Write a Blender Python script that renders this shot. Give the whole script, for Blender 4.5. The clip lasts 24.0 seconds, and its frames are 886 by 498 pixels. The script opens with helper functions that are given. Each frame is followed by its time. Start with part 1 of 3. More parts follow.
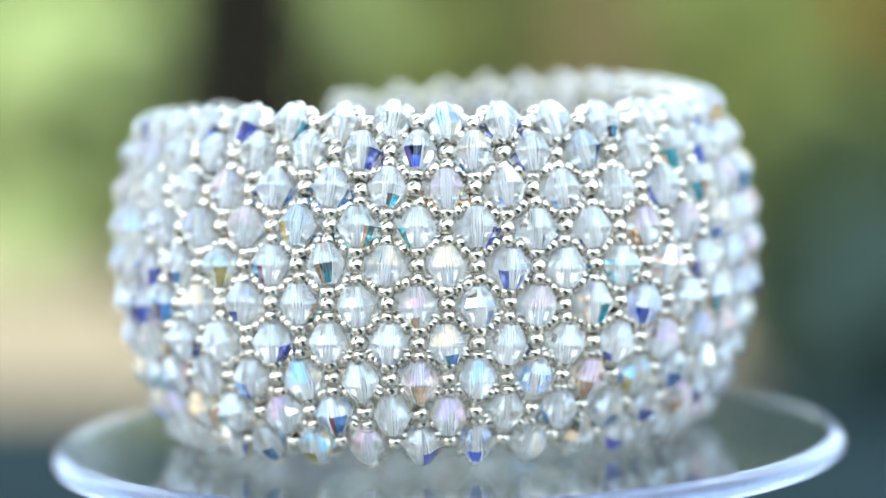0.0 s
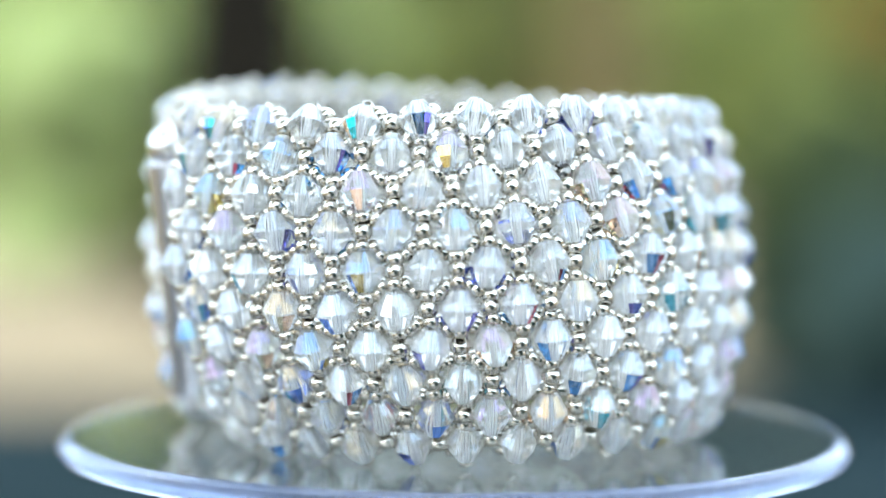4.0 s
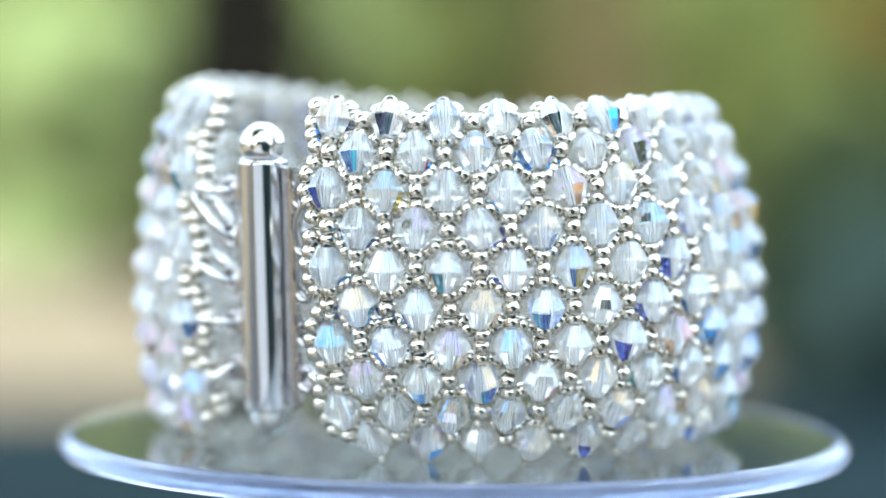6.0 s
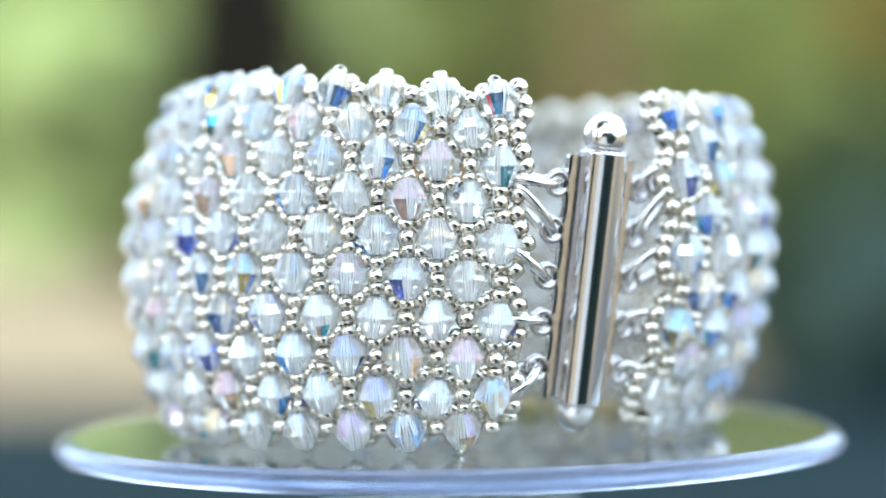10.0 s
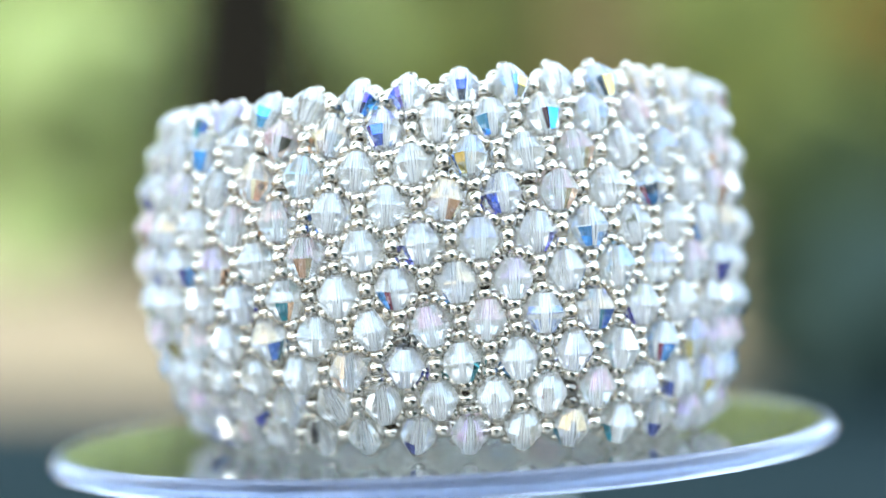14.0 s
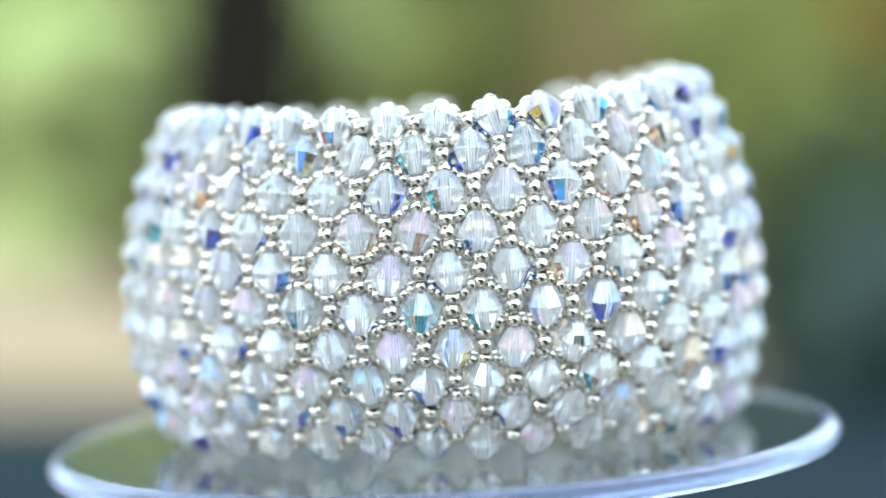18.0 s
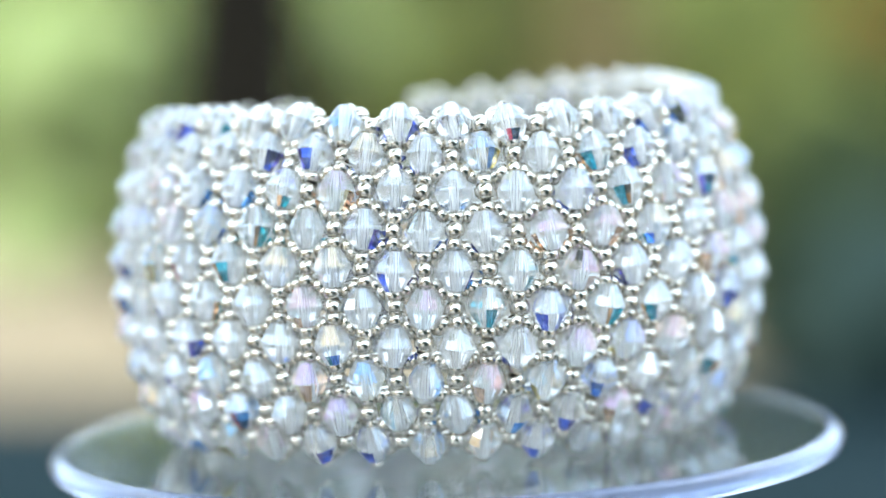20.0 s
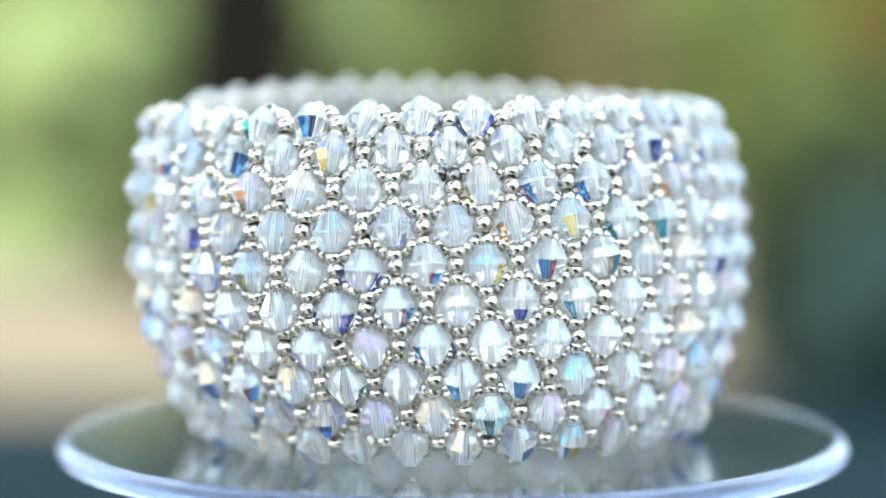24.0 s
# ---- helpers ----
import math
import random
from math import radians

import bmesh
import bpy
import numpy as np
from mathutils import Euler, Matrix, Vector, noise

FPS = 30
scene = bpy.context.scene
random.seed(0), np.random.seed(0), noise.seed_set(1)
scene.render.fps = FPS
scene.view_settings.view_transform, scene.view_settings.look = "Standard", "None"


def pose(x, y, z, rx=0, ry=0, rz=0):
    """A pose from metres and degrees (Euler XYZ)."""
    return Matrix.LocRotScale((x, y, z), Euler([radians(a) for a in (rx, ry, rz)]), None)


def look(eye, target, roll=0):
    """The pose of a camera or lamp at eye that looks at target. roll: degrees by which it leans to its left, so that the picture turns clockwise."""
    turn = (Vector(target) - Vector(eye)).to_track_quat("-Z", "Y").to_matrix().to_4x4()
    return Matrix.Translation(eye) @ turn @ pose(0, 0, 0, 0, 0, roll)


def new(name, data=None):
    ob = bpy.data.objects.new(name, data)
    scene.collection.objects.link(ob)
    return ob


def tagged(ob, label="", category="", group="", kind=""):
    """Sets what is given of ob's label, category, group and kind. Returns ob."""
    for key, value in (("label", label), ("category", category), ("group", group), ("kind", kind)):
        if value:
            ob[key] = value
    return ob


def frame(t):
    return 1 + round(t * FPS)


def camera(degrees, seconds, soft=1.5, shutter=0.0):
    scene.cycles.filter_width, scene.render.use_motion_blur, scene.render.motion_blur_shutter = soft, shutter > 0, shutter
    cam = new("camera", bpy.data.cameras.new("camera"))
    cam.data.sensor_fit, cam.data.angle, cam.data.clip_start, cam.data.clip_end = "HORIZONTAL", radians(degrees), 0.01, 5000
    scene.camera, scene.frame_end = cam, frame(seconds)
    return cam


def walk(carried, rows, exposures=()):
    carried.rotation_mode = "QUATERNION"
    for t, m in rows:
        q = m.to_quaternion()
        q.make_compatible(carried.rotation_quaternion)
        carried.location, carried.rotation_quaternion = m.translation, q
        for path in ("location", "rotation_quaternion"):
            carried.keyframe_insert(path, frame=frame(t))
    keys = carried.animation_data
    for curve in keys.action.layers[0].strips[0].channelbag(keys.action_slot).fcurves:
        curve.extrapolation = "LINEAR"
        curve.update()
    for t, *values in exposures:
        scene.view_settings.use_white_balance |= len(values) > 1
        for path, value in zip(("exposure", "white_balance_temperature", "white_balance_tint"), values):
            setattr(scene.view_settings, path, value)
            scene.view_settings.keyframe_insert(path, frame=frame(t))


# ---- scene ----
# ---- camera ----
MM = 0.001
TOP = 0.8349         # height of the lens over the ground; local z = 0 of the bracelet's numbers
EYE = (0.0, -0.2673, TOP)
cam = camera(21.785, 24.0, soft=1.5)
cam.data.dof.use_dof = True
cam.data.dof.focus_distance = 0.2340
cam.data.dof.aperture_fstop = 7.4
cam.data.dof.aperture_blades = 0
STAND = look(EYE, (EYE[0] - 0.00041, EYE[1] + 0.99885, EYE[2] - 0.048), -1.353)
walk(cam, [(0.0, STAND), (24.0, STAND)], exposures=[(0.0, 1.56, 6560, 4), (24.0, 1.56, 6560, 4)])

# ---- world and sun ----
SUN_DIR = Vector((-0.50, -0.62, 0.62)).normalized()   # from the table towards the sun
world = bpy.data.worlds.new("sky")
scene.world = world
world.use_nodes = True
wn = world.node_tree
wn.nodes.clear()
sky = wn.nodes.new("ShaderNodeTexSky")
sky.sky_type = "NISHITA"
sky.sun_disc = False
sky.sun_elevation = math.asin(SUN_DIR.z)
sky.sun_rotation = math.atan2(SUN_DIR.x, SUN_DIR.y)
sky.air_density, sky.dust_density, sky.ozone_density = 1.0, 1.5, 1.0
bg = wn.nodes.new("ShaderNodeBackground")
bg.inputs["Strength"].default_value = 0.15
wo = wn.nodes.new("ShaderNodeOutputWorld")
veil = wn.nodes.new("ShaderNodeMix")            # thin bright haze over the blue
veil.data_type = "RGBA"
veil.inputs[0].default_value = 0.7
veil.inputs[7].default_value = (7.5, 8.85, 10.6, 1)
wn.links.new(sky.outputs[0], veil.inputs[6])
wn.links.new(veil.outputs[2], bg.inputs[0])
wn.links.new(bg.outputs[0], wo.inputs[0])
sun_data = bpy.data.lights.new("sun", "SUN")
sun_data.energy, sun_data.angle, sun_data.color = 3.0, radians(0.5), (1.0, 0.95, 0.86)
sun = new("sun", sun_data)
sun.matrix_world = look(SUN_DIR * 40, (0, 0, 0))

# ---- materials ----
def material(name, color, rough=0.5, metal=0.0, vary=0.15, scale=40.0, bump=0.0, grain=400.0, spec=0.5):
    """A principled material whose colour drifts at two scales, with fine relief."""
    m = bpy.data.materials.new(name)
    m.use_nodes = True
    t = m.node_tree
    b = t.nodes["Principled BSDF"]
    b.inputs["Roughness"].default_value, b.inputs["Metallic"].default_value = rough, metal
    b.inputs["Specular IOR Level"].default_value = spec
    co = t.nodes.new("ShaderNodeTexCoord")
    n1, n2 = t.nodes.new("ShaderNodeTexNoise"), t.nodes.new("ShaderNodeTexNoise")
    n1.inputs["Scale"].default_value, n2.inputs["Scale"].default_value = scale, grain
    n1.inputs["Detail"].default_value = 4
    for n in (n1, n2):
        t.links.new(co.outputs["Object"], n.inputs["Vector"])
    add = t.nodes.new("ShaderNodeMath")
    add.operation = "ADD"
    t.links.new(n1.outputs[0], add.inputs[0])
    t.links.new(n2.outputs[0], add.inputs[1])
    ramp = t.nodes.new("ShaderNodeMapRange")
    ramp.inputs["From Min"].default_value, ramp.inputs["From Max"].default_value = 0.6, 1.4
    ramp.inputs["To Min"].default_value, ramp.inputs["To Max"].default_value = 1 - vary, 1 + vary
    t.links.new(add.outputs[0], ramp.inputs[0])
    mul = t.nodes.new("ShaderNodeVectorMath")
    mul.operation = "MULTIPLY"
    mul.inputs[0].default_value = color
    t.links.new(ramp.outputs[0], mul.inputs[1])
    t.links.new(mul.outputs[0], b.inputs["Base Color"])
    if bump:
        bp = t.nodes.new("ShaderNodeBump")
        bp.inputs["Strength"].default_value, bp.inputs["Distance"].default_value = bump, 0.3 / grain
        t.links.new(n2.outputs[0], bp.inputs["Height"])
        t.links.new(bp.outputs[0], b.inputs["Normal"])
    return m


def glass(name, ior, film=None, film_ior=2.1, rough=0.0, tint=(1, 1, 1), milk=0.0, bands=(), milk_color=(0.95, 0.97, 0.98)):
    """Clear glass; film: lowest and highest thickness in nm of an iridescent coating that differs from piece to piece;
    milk: share of pale scatter that lightens the body.
    """
    m = bpy.data.materials.new(name)
    m.use_nodes = True
    t = m.node_tree
    b = t.nodes["Principled BSDF"]
    b.inputs["Base Color"].default_value = (*tint, 1)
    b.inputs["Roughness"].default_value, b.inputs["IOR"].default_value = rough, ior
    b.inputs["Transmission Weight"].default_value = 1.0
    if film:
        info = t.nodes.new("ShaderNodeObjectInfo")
        ramp = t.nodes.new("ShaderNodeValToRGB")       # most pieces nearly clear, some strongly coloured
        ramp.color_ramp.interpolation = "LINEAR"
        stops = list(bands)
        while len(ramp.color_ramp.elements) < len(stops):
            ramp.color_ramp.elements.new(0.5)
        for el, (at, v) in zip(ramp.color_ramp.elements, stops):
            el.position, el.color = at, (v, v, v, 1)
        mr = t.nodes.new("ShaderNodeMapRange")
        mr.inputs["To Min"].default_value, mr.inputs["To Max"].default_value = film
        t.links.new(info.outputs["Random"], ramp.inputs[0])
        t.links.new(ramp.outputs[0], mr.inputs[0])
        t.links.new(mr.outputs[0], b.inputs["Thin Film Thickness"])
        b.inputs["Thin Film IOR"].default_value = film_ior
    if milk:
        tr = t.nodes.new("ShaderNodeBsdfTranslucent")
        di = t.nodes.new("ShaderNodeBsdfDiffuse")
        tr.inputs[0].default_value = di.inputs[0].default_value = (*milk_color, 1)
        half, mix = t.nodes.new("ShaderNodeMixShader"), t.nodes.new("ShaderNodeMixShader")
        half.inputs[0].default_value, mix.inputs[0].default_value = 0.5, milk
        t.links.new(tr.outputs[0], half.inputs[1])
        t.links.new(di.outputs[0], half.inputs[2])
        t.links.new(b.outputs[0], mix.inputs[1])
        t.links.new(half.outputs[0], mix.inputs[2])
        t.links.new(mix.outputs[0], t.nodes["Material Output"].inputs[0])
    return m


def leaf_material(name, color):
    m = material(name, color, rough=0.5, vary=0.45, scale=3.0, grain=30.0, spec=0.22)
    t = m.node_tree
    b = t.nodes["Principled BSDF"]
    tr = t.nodes.new("ShaderNodeBsdfTranslucent")
    mix = t.nodes.new("ShaderNodeMixShader")
    mix.inputs[0].default_value = 0.35
    t.links.new(b.inputs["Base Color"].links[0].from_socket, tr.inputs[0])
    t.links.new(b.outputs[0], mix.inputs[1])
    t.links.new(tr.outputs[0], mix.inputs[2])
    t.links.new(mix.outputs[0], t.nodes["Material Output"].inputs[0])
    return m


CLEARER = ((0.0, 0.0), (0.70, 0.12), (0.71, 0.42), (0.77, 0.47), (0.78, 0.63), (0.90, 0.70), (0.91, 0.76), (1.0, 0.9))
def coated_facet(name, hues, weight=0.82):
    """The strongly coated facet: half mirror, half glass, its hue different from bead to bead."""
    m = glass(name, 1.57)
    t = m.node_tree
    g = t.nodes["Principled BSDF"]
    info, ramp = t.nodes.new("ShaderNodeObjectInfo"), t.nodes.new("ShaderNodeValToRGB")
    ramp.color_ramp.interpolation = "CONSTANT"
    while len(ramp.color_ramp.elements) < len(hues):
        ramp.color_ramp.elements.new(0.5)
    for el, (at, v) in zip(ramp.color_ramp.elements, hues):
        el.position, el.color = at, (*v, 1)
    coat = t.nodes.new("ShaderNodeBsdfPrincipled")
    coat.inputs["Metallic"].default_value, coat.inputs["Roughness"].default_value = 1.0, 0.03
    mix = t.nodes.new("ShaderNodeMixShader")
    mix.inputs[0].default_value = weight
    t.links.new(info.outputs["Random"], ramp.inputs[0])
    t.links.new(ramp.outputs[0], coat.inputs["Base Color"])
    t.links.new(g.outputs[0], mix.inputs[1])
    t.links.new(coat.outputs[0], mix.inputs[2])
    t.links.new(mix.outputs[0], t.nodes["Material Output"].inputs[0])
    return m


VIVID = coated_facet("vivid_coated_facet", ((0.0, (0.05, 0.13, 0.74)), (0.22, (0.06, 0.36, 0.88)), (0.5, (0.02, 0.42, 0.55)), (0.64, (0.07, 0.24, 0.80)), (0.76, (0.95, 0.62, 0.42)), (0.9, (0.80, 0.66, 0.22))))
VIVID_EDGE = coated_facet("second_coated_facet", ((0.0, (0.12, 0.10, 0.60)), (0.34, (0.50, 0.05, 0.10)), (0.5, (0.90, 0.55, 0.30)), (0.64, (0.05, 0.40, 0.55)), (0.76, (0.95, 0.85, 0.55)), (0.9, (0.12, 0.30, 0.80))))
# pale half mirrors set into upper facets for white glints of sky
GLINT = coated_facet("pale_glint_facet", ((0.0, (0.95, 0.93, 0.88)), (0.4, (0.97, 0.88, 0.76)), (0.7, (0.87, 0.85, 0.98))), 0.66)
DRILLED = material("drilled_hole", (0.86, 0.88, 0.90), rough=0.8, vary=0.05)
# milk stands in for sky light bounced about inside the facets
CRYSTAL = glass("coated_crystal", 1.57, film=(30.0, 170.0), film_ior=2.2, milk=0.245, bands=CLEARER)
SILVER = material("silver_plating", (0.65, 0.615, 0.55), rough=0.17, metal=1.0, vary=0.06, scale=300, grain=3000, bump=0.04)
TARNISH = material("tarnished_silver", (0.26, 0.25, 0.23), rough=0.25, metal=1.0, vary=0.3, scale=300, grain=3000)
POLISHED = material("polished_silver", (0.72, 0.71, 0.71), rough=0.13, metal=1.0, vary=0.05, scale=120, grain=2500, bump=0.03)
SAWN = material("sawn_silver", (0.52, 0.50, 0.51), rough=0.16, metal=1.0, vary=0.25, scale=500, grain=3000, bump=0.04)
THREAD = material("smoke_thread", (0.16, 0.16, 0.15), rough=0.6, vary=0.2)
ACRYLIC = glass("clear_acrylic", 1.49, rough=0.01, tint=(0.93, 0.975, 0.98), milk=0.015)
# milk and lavender tint stand for sky light caught in the rim
EDGE_ACRYLIC = glass("sky_tinted_acrylic_edge", 1.49, rough=0.05, tint=(0.72, 0.80, 1.0), milk=0.11, milk_color=(0.55, 0.68, 1.0))
def streaked(m, tint):
    """Fine drawn streaks round the edge, and a tint in its gloss that stands for blue sky."""
    t = m.node_tree
    b = t.nodes["Principled BSDF"]
    b.inputs["Specular Tint"].default_value = (*tint, 1)
    co, mp, n, bp = t.nodes.new("ShaderNodeTexCoord"), t.nodes.new("ShaderNodeMapping"), t.nodes.new("ShaderNodeTexNoise"), t.nodes.new("ShaderNodeBump")
    mp.inputs["Scale"].default_value = (60, 60, 3600)
    n.inputs["Scale"].default_value, n.inputs["Detail"].default_value = 1.0, 4
    bp.inputs["Strength"].default_value, bp.inputs["Distance"].default_value = 0.9, 0.0001
    t.links.new(co.outputs["Object"], mp.inputs[0])
    t.links.new(mp.outputs[0], n.inputs["Vector"])
    t.links.new(n.outputs[0], bp.inputs["Height"])
    t.links.new(bp.outputs[0], b.inputs["Normal"])


streaked(EDGE_ACRYLIC, (0.62, 0.70, 0.98))
BASE_PLASTIC = material("grey_plastic", (0.30, 0.37, 0.38), rough=0.4, vary=0.08)
TABLE_PAINT = material("weathered_grey_wood", (0.06, 0.058, 0.055), rough=0.7, vary=0.25, scale=6, grain=90, bump=0.3)
SOIL = material("dry_sandy_soil", (0.20, 0.16, 0.105), spec=0.1, rough=0.95, vary=0.35, scale=0.8, grain=14, bump=0.4)
STONE = material("pale_stone", (0.25, 0.26, 0.275), rough=0.85, vary=0.2, scale=1.5, grain=25, bump=0.3, spec=0.2)
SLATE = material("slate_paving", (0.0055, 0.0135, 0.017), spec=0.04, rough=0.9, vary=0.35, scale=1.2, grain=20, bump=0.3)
# near black: the trunk's shade is put into the bark colour
SHADE_TONED_BARK = material("shade_toned_bark", (0.011, 0.009, 0.006), spec=0.08, rough=0.9, vary=0.4, scale=5, grain=40, bump=0.6)
# navy-dark tone picked for the dark stripe mirrored in the clasp
REFLECTION_BARK = material("reflection_bark", (0.02, 0.022, 0.032), spec=0.1, rough=0.9, vary=0.5, scale=4, grain=30, bump=0.6)
TAN_BARK = material("tan_bark", (0.14, 0.105, 0.045), spec=0.15, rough=0.9, vary=0.3, scale=4, grain=30, bump=0.6)
# leaf tones carry the light and shade of the blurred garden
LEAF_BRIGHT = leaf_material("sun_toned_leaf", (0.47, 0.56, 0.27))
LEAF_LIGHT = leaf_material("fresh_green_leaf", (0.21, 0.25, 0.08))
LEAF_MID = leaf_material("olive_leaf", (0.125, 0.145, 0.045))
LEAF_DARK = leaf_material("shade_toned_leaf", (0.03, 0.05, 0.02))
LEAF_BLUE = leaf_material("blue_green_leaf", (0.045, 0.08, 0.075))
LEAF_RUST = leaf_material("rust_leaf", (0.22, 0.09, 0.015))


def drawn_metal(name, color, rough):
    """Polished metal with fine lines along its length (z)."""
    m = material(name, color, rough=rough, metal=1.0, vary=0.06, scale=120, grain=2500)
    t = m.node_tree
    b = t.nodes["Principled BSDF"]
    co, mp, n = t.nodes.new("ShaderNodeTexCoord"), t.nodes.new("ShaderNodeMapping"), t.nodes.new("ShaderNodeTexNoise")
    mp.inputs["Scale"].default_value = (2600, 2600, 25)
    n.inputs["Scale"].default_value, n.inputs["Detail"].default_value = 1.0, 3
    bp, mr = t.nodes.new("ShaderNodeBump"), t.nodes.new("ShaderNodeMapRange")
    bp.inputs["Strength"].default_value, bp.inputs["Distance"].default_value = 0.1, 0.00003
    mr.inputs["To Min"].default_value, mr.inputs["To Max"].default_value = rough * 0.6, rough * 1.5
    t.links.new(co.outputs["Object"], mp.inputs[0])
    t.links.new(mp.outputs[0], n.inputs["Vector"])
    t.links.new(n.outputs[0], bp.inputs["Height"])
    t.links.new(n.outputs[0], mr.inputs[0])
    t.links.new(bp.outputs[0], b.inputs["Normal"])
    t.links.new(mr.outputs[0], b.inputs["Roughness"])
    return m


DRAWN = drawn_metal("drawn_silver_tube", (0.62, 0.62, 0.65), 0.12)


# ---- mesh helpers ----
def mesh_of(name, verts, faces, mat, smooth=True):
    me = bpy.data.meshes.new(name)
    me.from_pydata([tuple(v) for v in verts], [], faces)
    me.update()
    if smooth:
        me.polygons.foreach_set("use_smooth", [True] * len(me.polygons))
    me.materials.append(mat)
    return me


def part(name, me, parent, m=None, label=""):
    """Links a mesh as one part under a thing or a part."""
    ob = new(name, me)
    ob.parent = parent
    if m is not None:
        ob.matrix_basis = m
    return tagged(ob, label)


def lathe(profile, seg, closed=False):
    """Verts and faces of (radius, z) pairs turned about z; radius 0 makes a pole. closed joins the last ring with the first."""
    verts, faces, rings = [], [], []
    for r, z in profile:
        if r < 1e-9:
            rings.append([len(verts)])
            verts.append((0, 0, z))
        else:
            rings.append(list(range(len(verts), len(verts) + seg)))
            verts += [(r * math.cos(2 * math.pi * k / seg), r * math.sin(2 * math.pi * k / seg), z) for k in range(seg)]
    pairs = list(zip(rings, rings[1:])) + ([(rings[-1], rings[0])] if closed else [])
    for a, b in pairs:
        for k in range(seg):
            j = (k + 1) % seg
            if len(a) == 1:
                faces.append((a[0], b[j], b[k]))
            elif len(b) == 1:
                faces.append((a[k], a[j], b[0]))
            else:
                faces.append((a[k], a[j], b[j], b[k]))
    return verts, faces


def scaled(verts, s):
    return [(x * s, y * s, z * s) for x, y, z in verts]


def tube_along(points, radius, seg=8, closed=False):
    """A round wire along points."""
    pts = [Vector(p) for p in points]
    n = len(pts)
    verts, faces = [], []
    ref = Vector((0.31, 0.17, 0.93))
    for i, p in enumerate(pts):
        a = pts[(i - 1) % n] if (closed or i) else p
        b = pts[(i + 1) % n] if (closed or i < n - 1) else p
        d = (b - a).normalized()
        u = d.cross(ref).normalized()
        v = d.cross(u)
        verts += [p + radius * (math.cos(2 * math.pi * k / seg) * u + math.sin(2 * math.pi * k / seg) * v) for k in range(seg)]
    for i in range(n if closed else n - 1):
        j = (i + 1) % n
        for k in range(seg):
            l = (k + 1) % seg
            faces.append((i * seg + k, i * seg + l, j * seg + l, j * seg + k))
    if not closed:
        faces += [tuple(range(seg))[::-1], tuple((n - 1) * seg + k for k in range(seg))]
    return verts, faces


def bevelled(bm, width, segments=2):
    bmesh.ops.bevel(bm, geom=bm.edges[:], offset=width, segments=segments, affect="EDGES", profile=0.5)


def box_mesh(name, size, mat, bevel=0.0):
    bm = bmesh.new()
    bmesh.ops.create_cube(bm, size=1.0)
    for v in bm.verts:
        v.co = Vector((v.co.x * size[0], v.co.y * size[1], v.co.z * size[2]))
    if bevel:
        bevelled(bm, bevel)
    me = bpy.data.meshes.new(name)
    bm.to_mesh(me)
    bm.free()
    me.materials.append(mat)
    return me


# ---- ground, paving, table ----
def plane_sheet(name, x0, x1, y0, y1, z, mat, n=24, rough=0.0, far=False):
    verts, faces = [], []
    for j in range(n + 1):
        for i in range(n + 1):
            x, y = x0 + (x1 - x0) * i / n, y0 + (y1 - y0) * j / n
            verts.append((x, y, z + rough * noise.noise(Vector((x * 0.4, y * 0.4, 3.0)))))
    for j in range(n):
        for i in range(n):
            a = j * (n + 1) + i
            faces.append((a, a + 1, a + n + 2, a + n + 1))
    return new(name, mesh_of(name, verts, faces, mat))


ground = tagged(plane_sheet("ground", -900, 900, -900, 900, 0.0, SOIL, n=60), "dry sandy garden soil, sunlit between the trees", "ground", kind="structure")
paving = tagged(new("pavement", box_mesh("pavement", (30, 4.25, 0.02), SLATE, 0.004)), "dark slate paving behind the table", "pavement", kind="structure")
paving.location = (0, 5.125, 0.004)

# unseen slab added to bounce pale light and lighten the clasp's reflections
terrace = tagged(new("pavement_2", box_mesh("pavement_2", (2.6, 9.0, 0.016), STONE, 0.003)), "unseen pale stone terrace added for the clasp to mirror", "pavement", kind="structure")
terrace.location = (0, -4.1, 0.0)


def make_table():
    table = tagged(new("side_table"), "small weathered dark grey wooden side table under the stand", "table")
    for k in range(3):
        part("board", box_mesh("board", (0.52, 0.08, 0.024), TABLE_PAINT, 0.003), table, pose(0, (k - 1) * 0.084, 0.738))
    for y in (-0.09, 0.09):
        part("apron", box_mesh("apron", (0.42, 0.02, 0.07), TABLE_PAINT, 0.003), table, pose(0, y, 0.691))
    leg = box_mesh("leg", (0.04, 0.04, 0.726), TABLE_PAINT, 0.003)
    for x in (-0.22, 0.22):
        for y in (-0.06, 0.06):
            part("leg", leg, table, pose(x, y, 0.363))
    return table


make_table()

# ---- display stand: a fixed base and the clear disc that turns ----
DISC_Z = -35.0      # middle of the disc, local millimetres
DISC_R = 45.6
DISC_TILT = (0.0047, 0.0340)


def make_base():
    base = tagged(new("turntable_base"), "low round grey plastic turntable base on the table", "turntable")
    base.location = (0, 0, 0.75)
    v, f = lathe([(0, 0), (19.5, 0), (19.5, 2), (16.5, 5), (16, 41), (15, 42.5), (0, 42.5)], 48)
    part("housing", mesh_of("housing", scaled(v, MM), f, BASE_PLASTIC), base)
    v, f = lathe([(0, 42.5), (9, 42.5), (9, 48.4), (0, 48.4)], 32)
    part("spindle", mesh_of("spindle", scaled(v, MM), f, BASE_PLASTIC), base)
    return base


make_base()


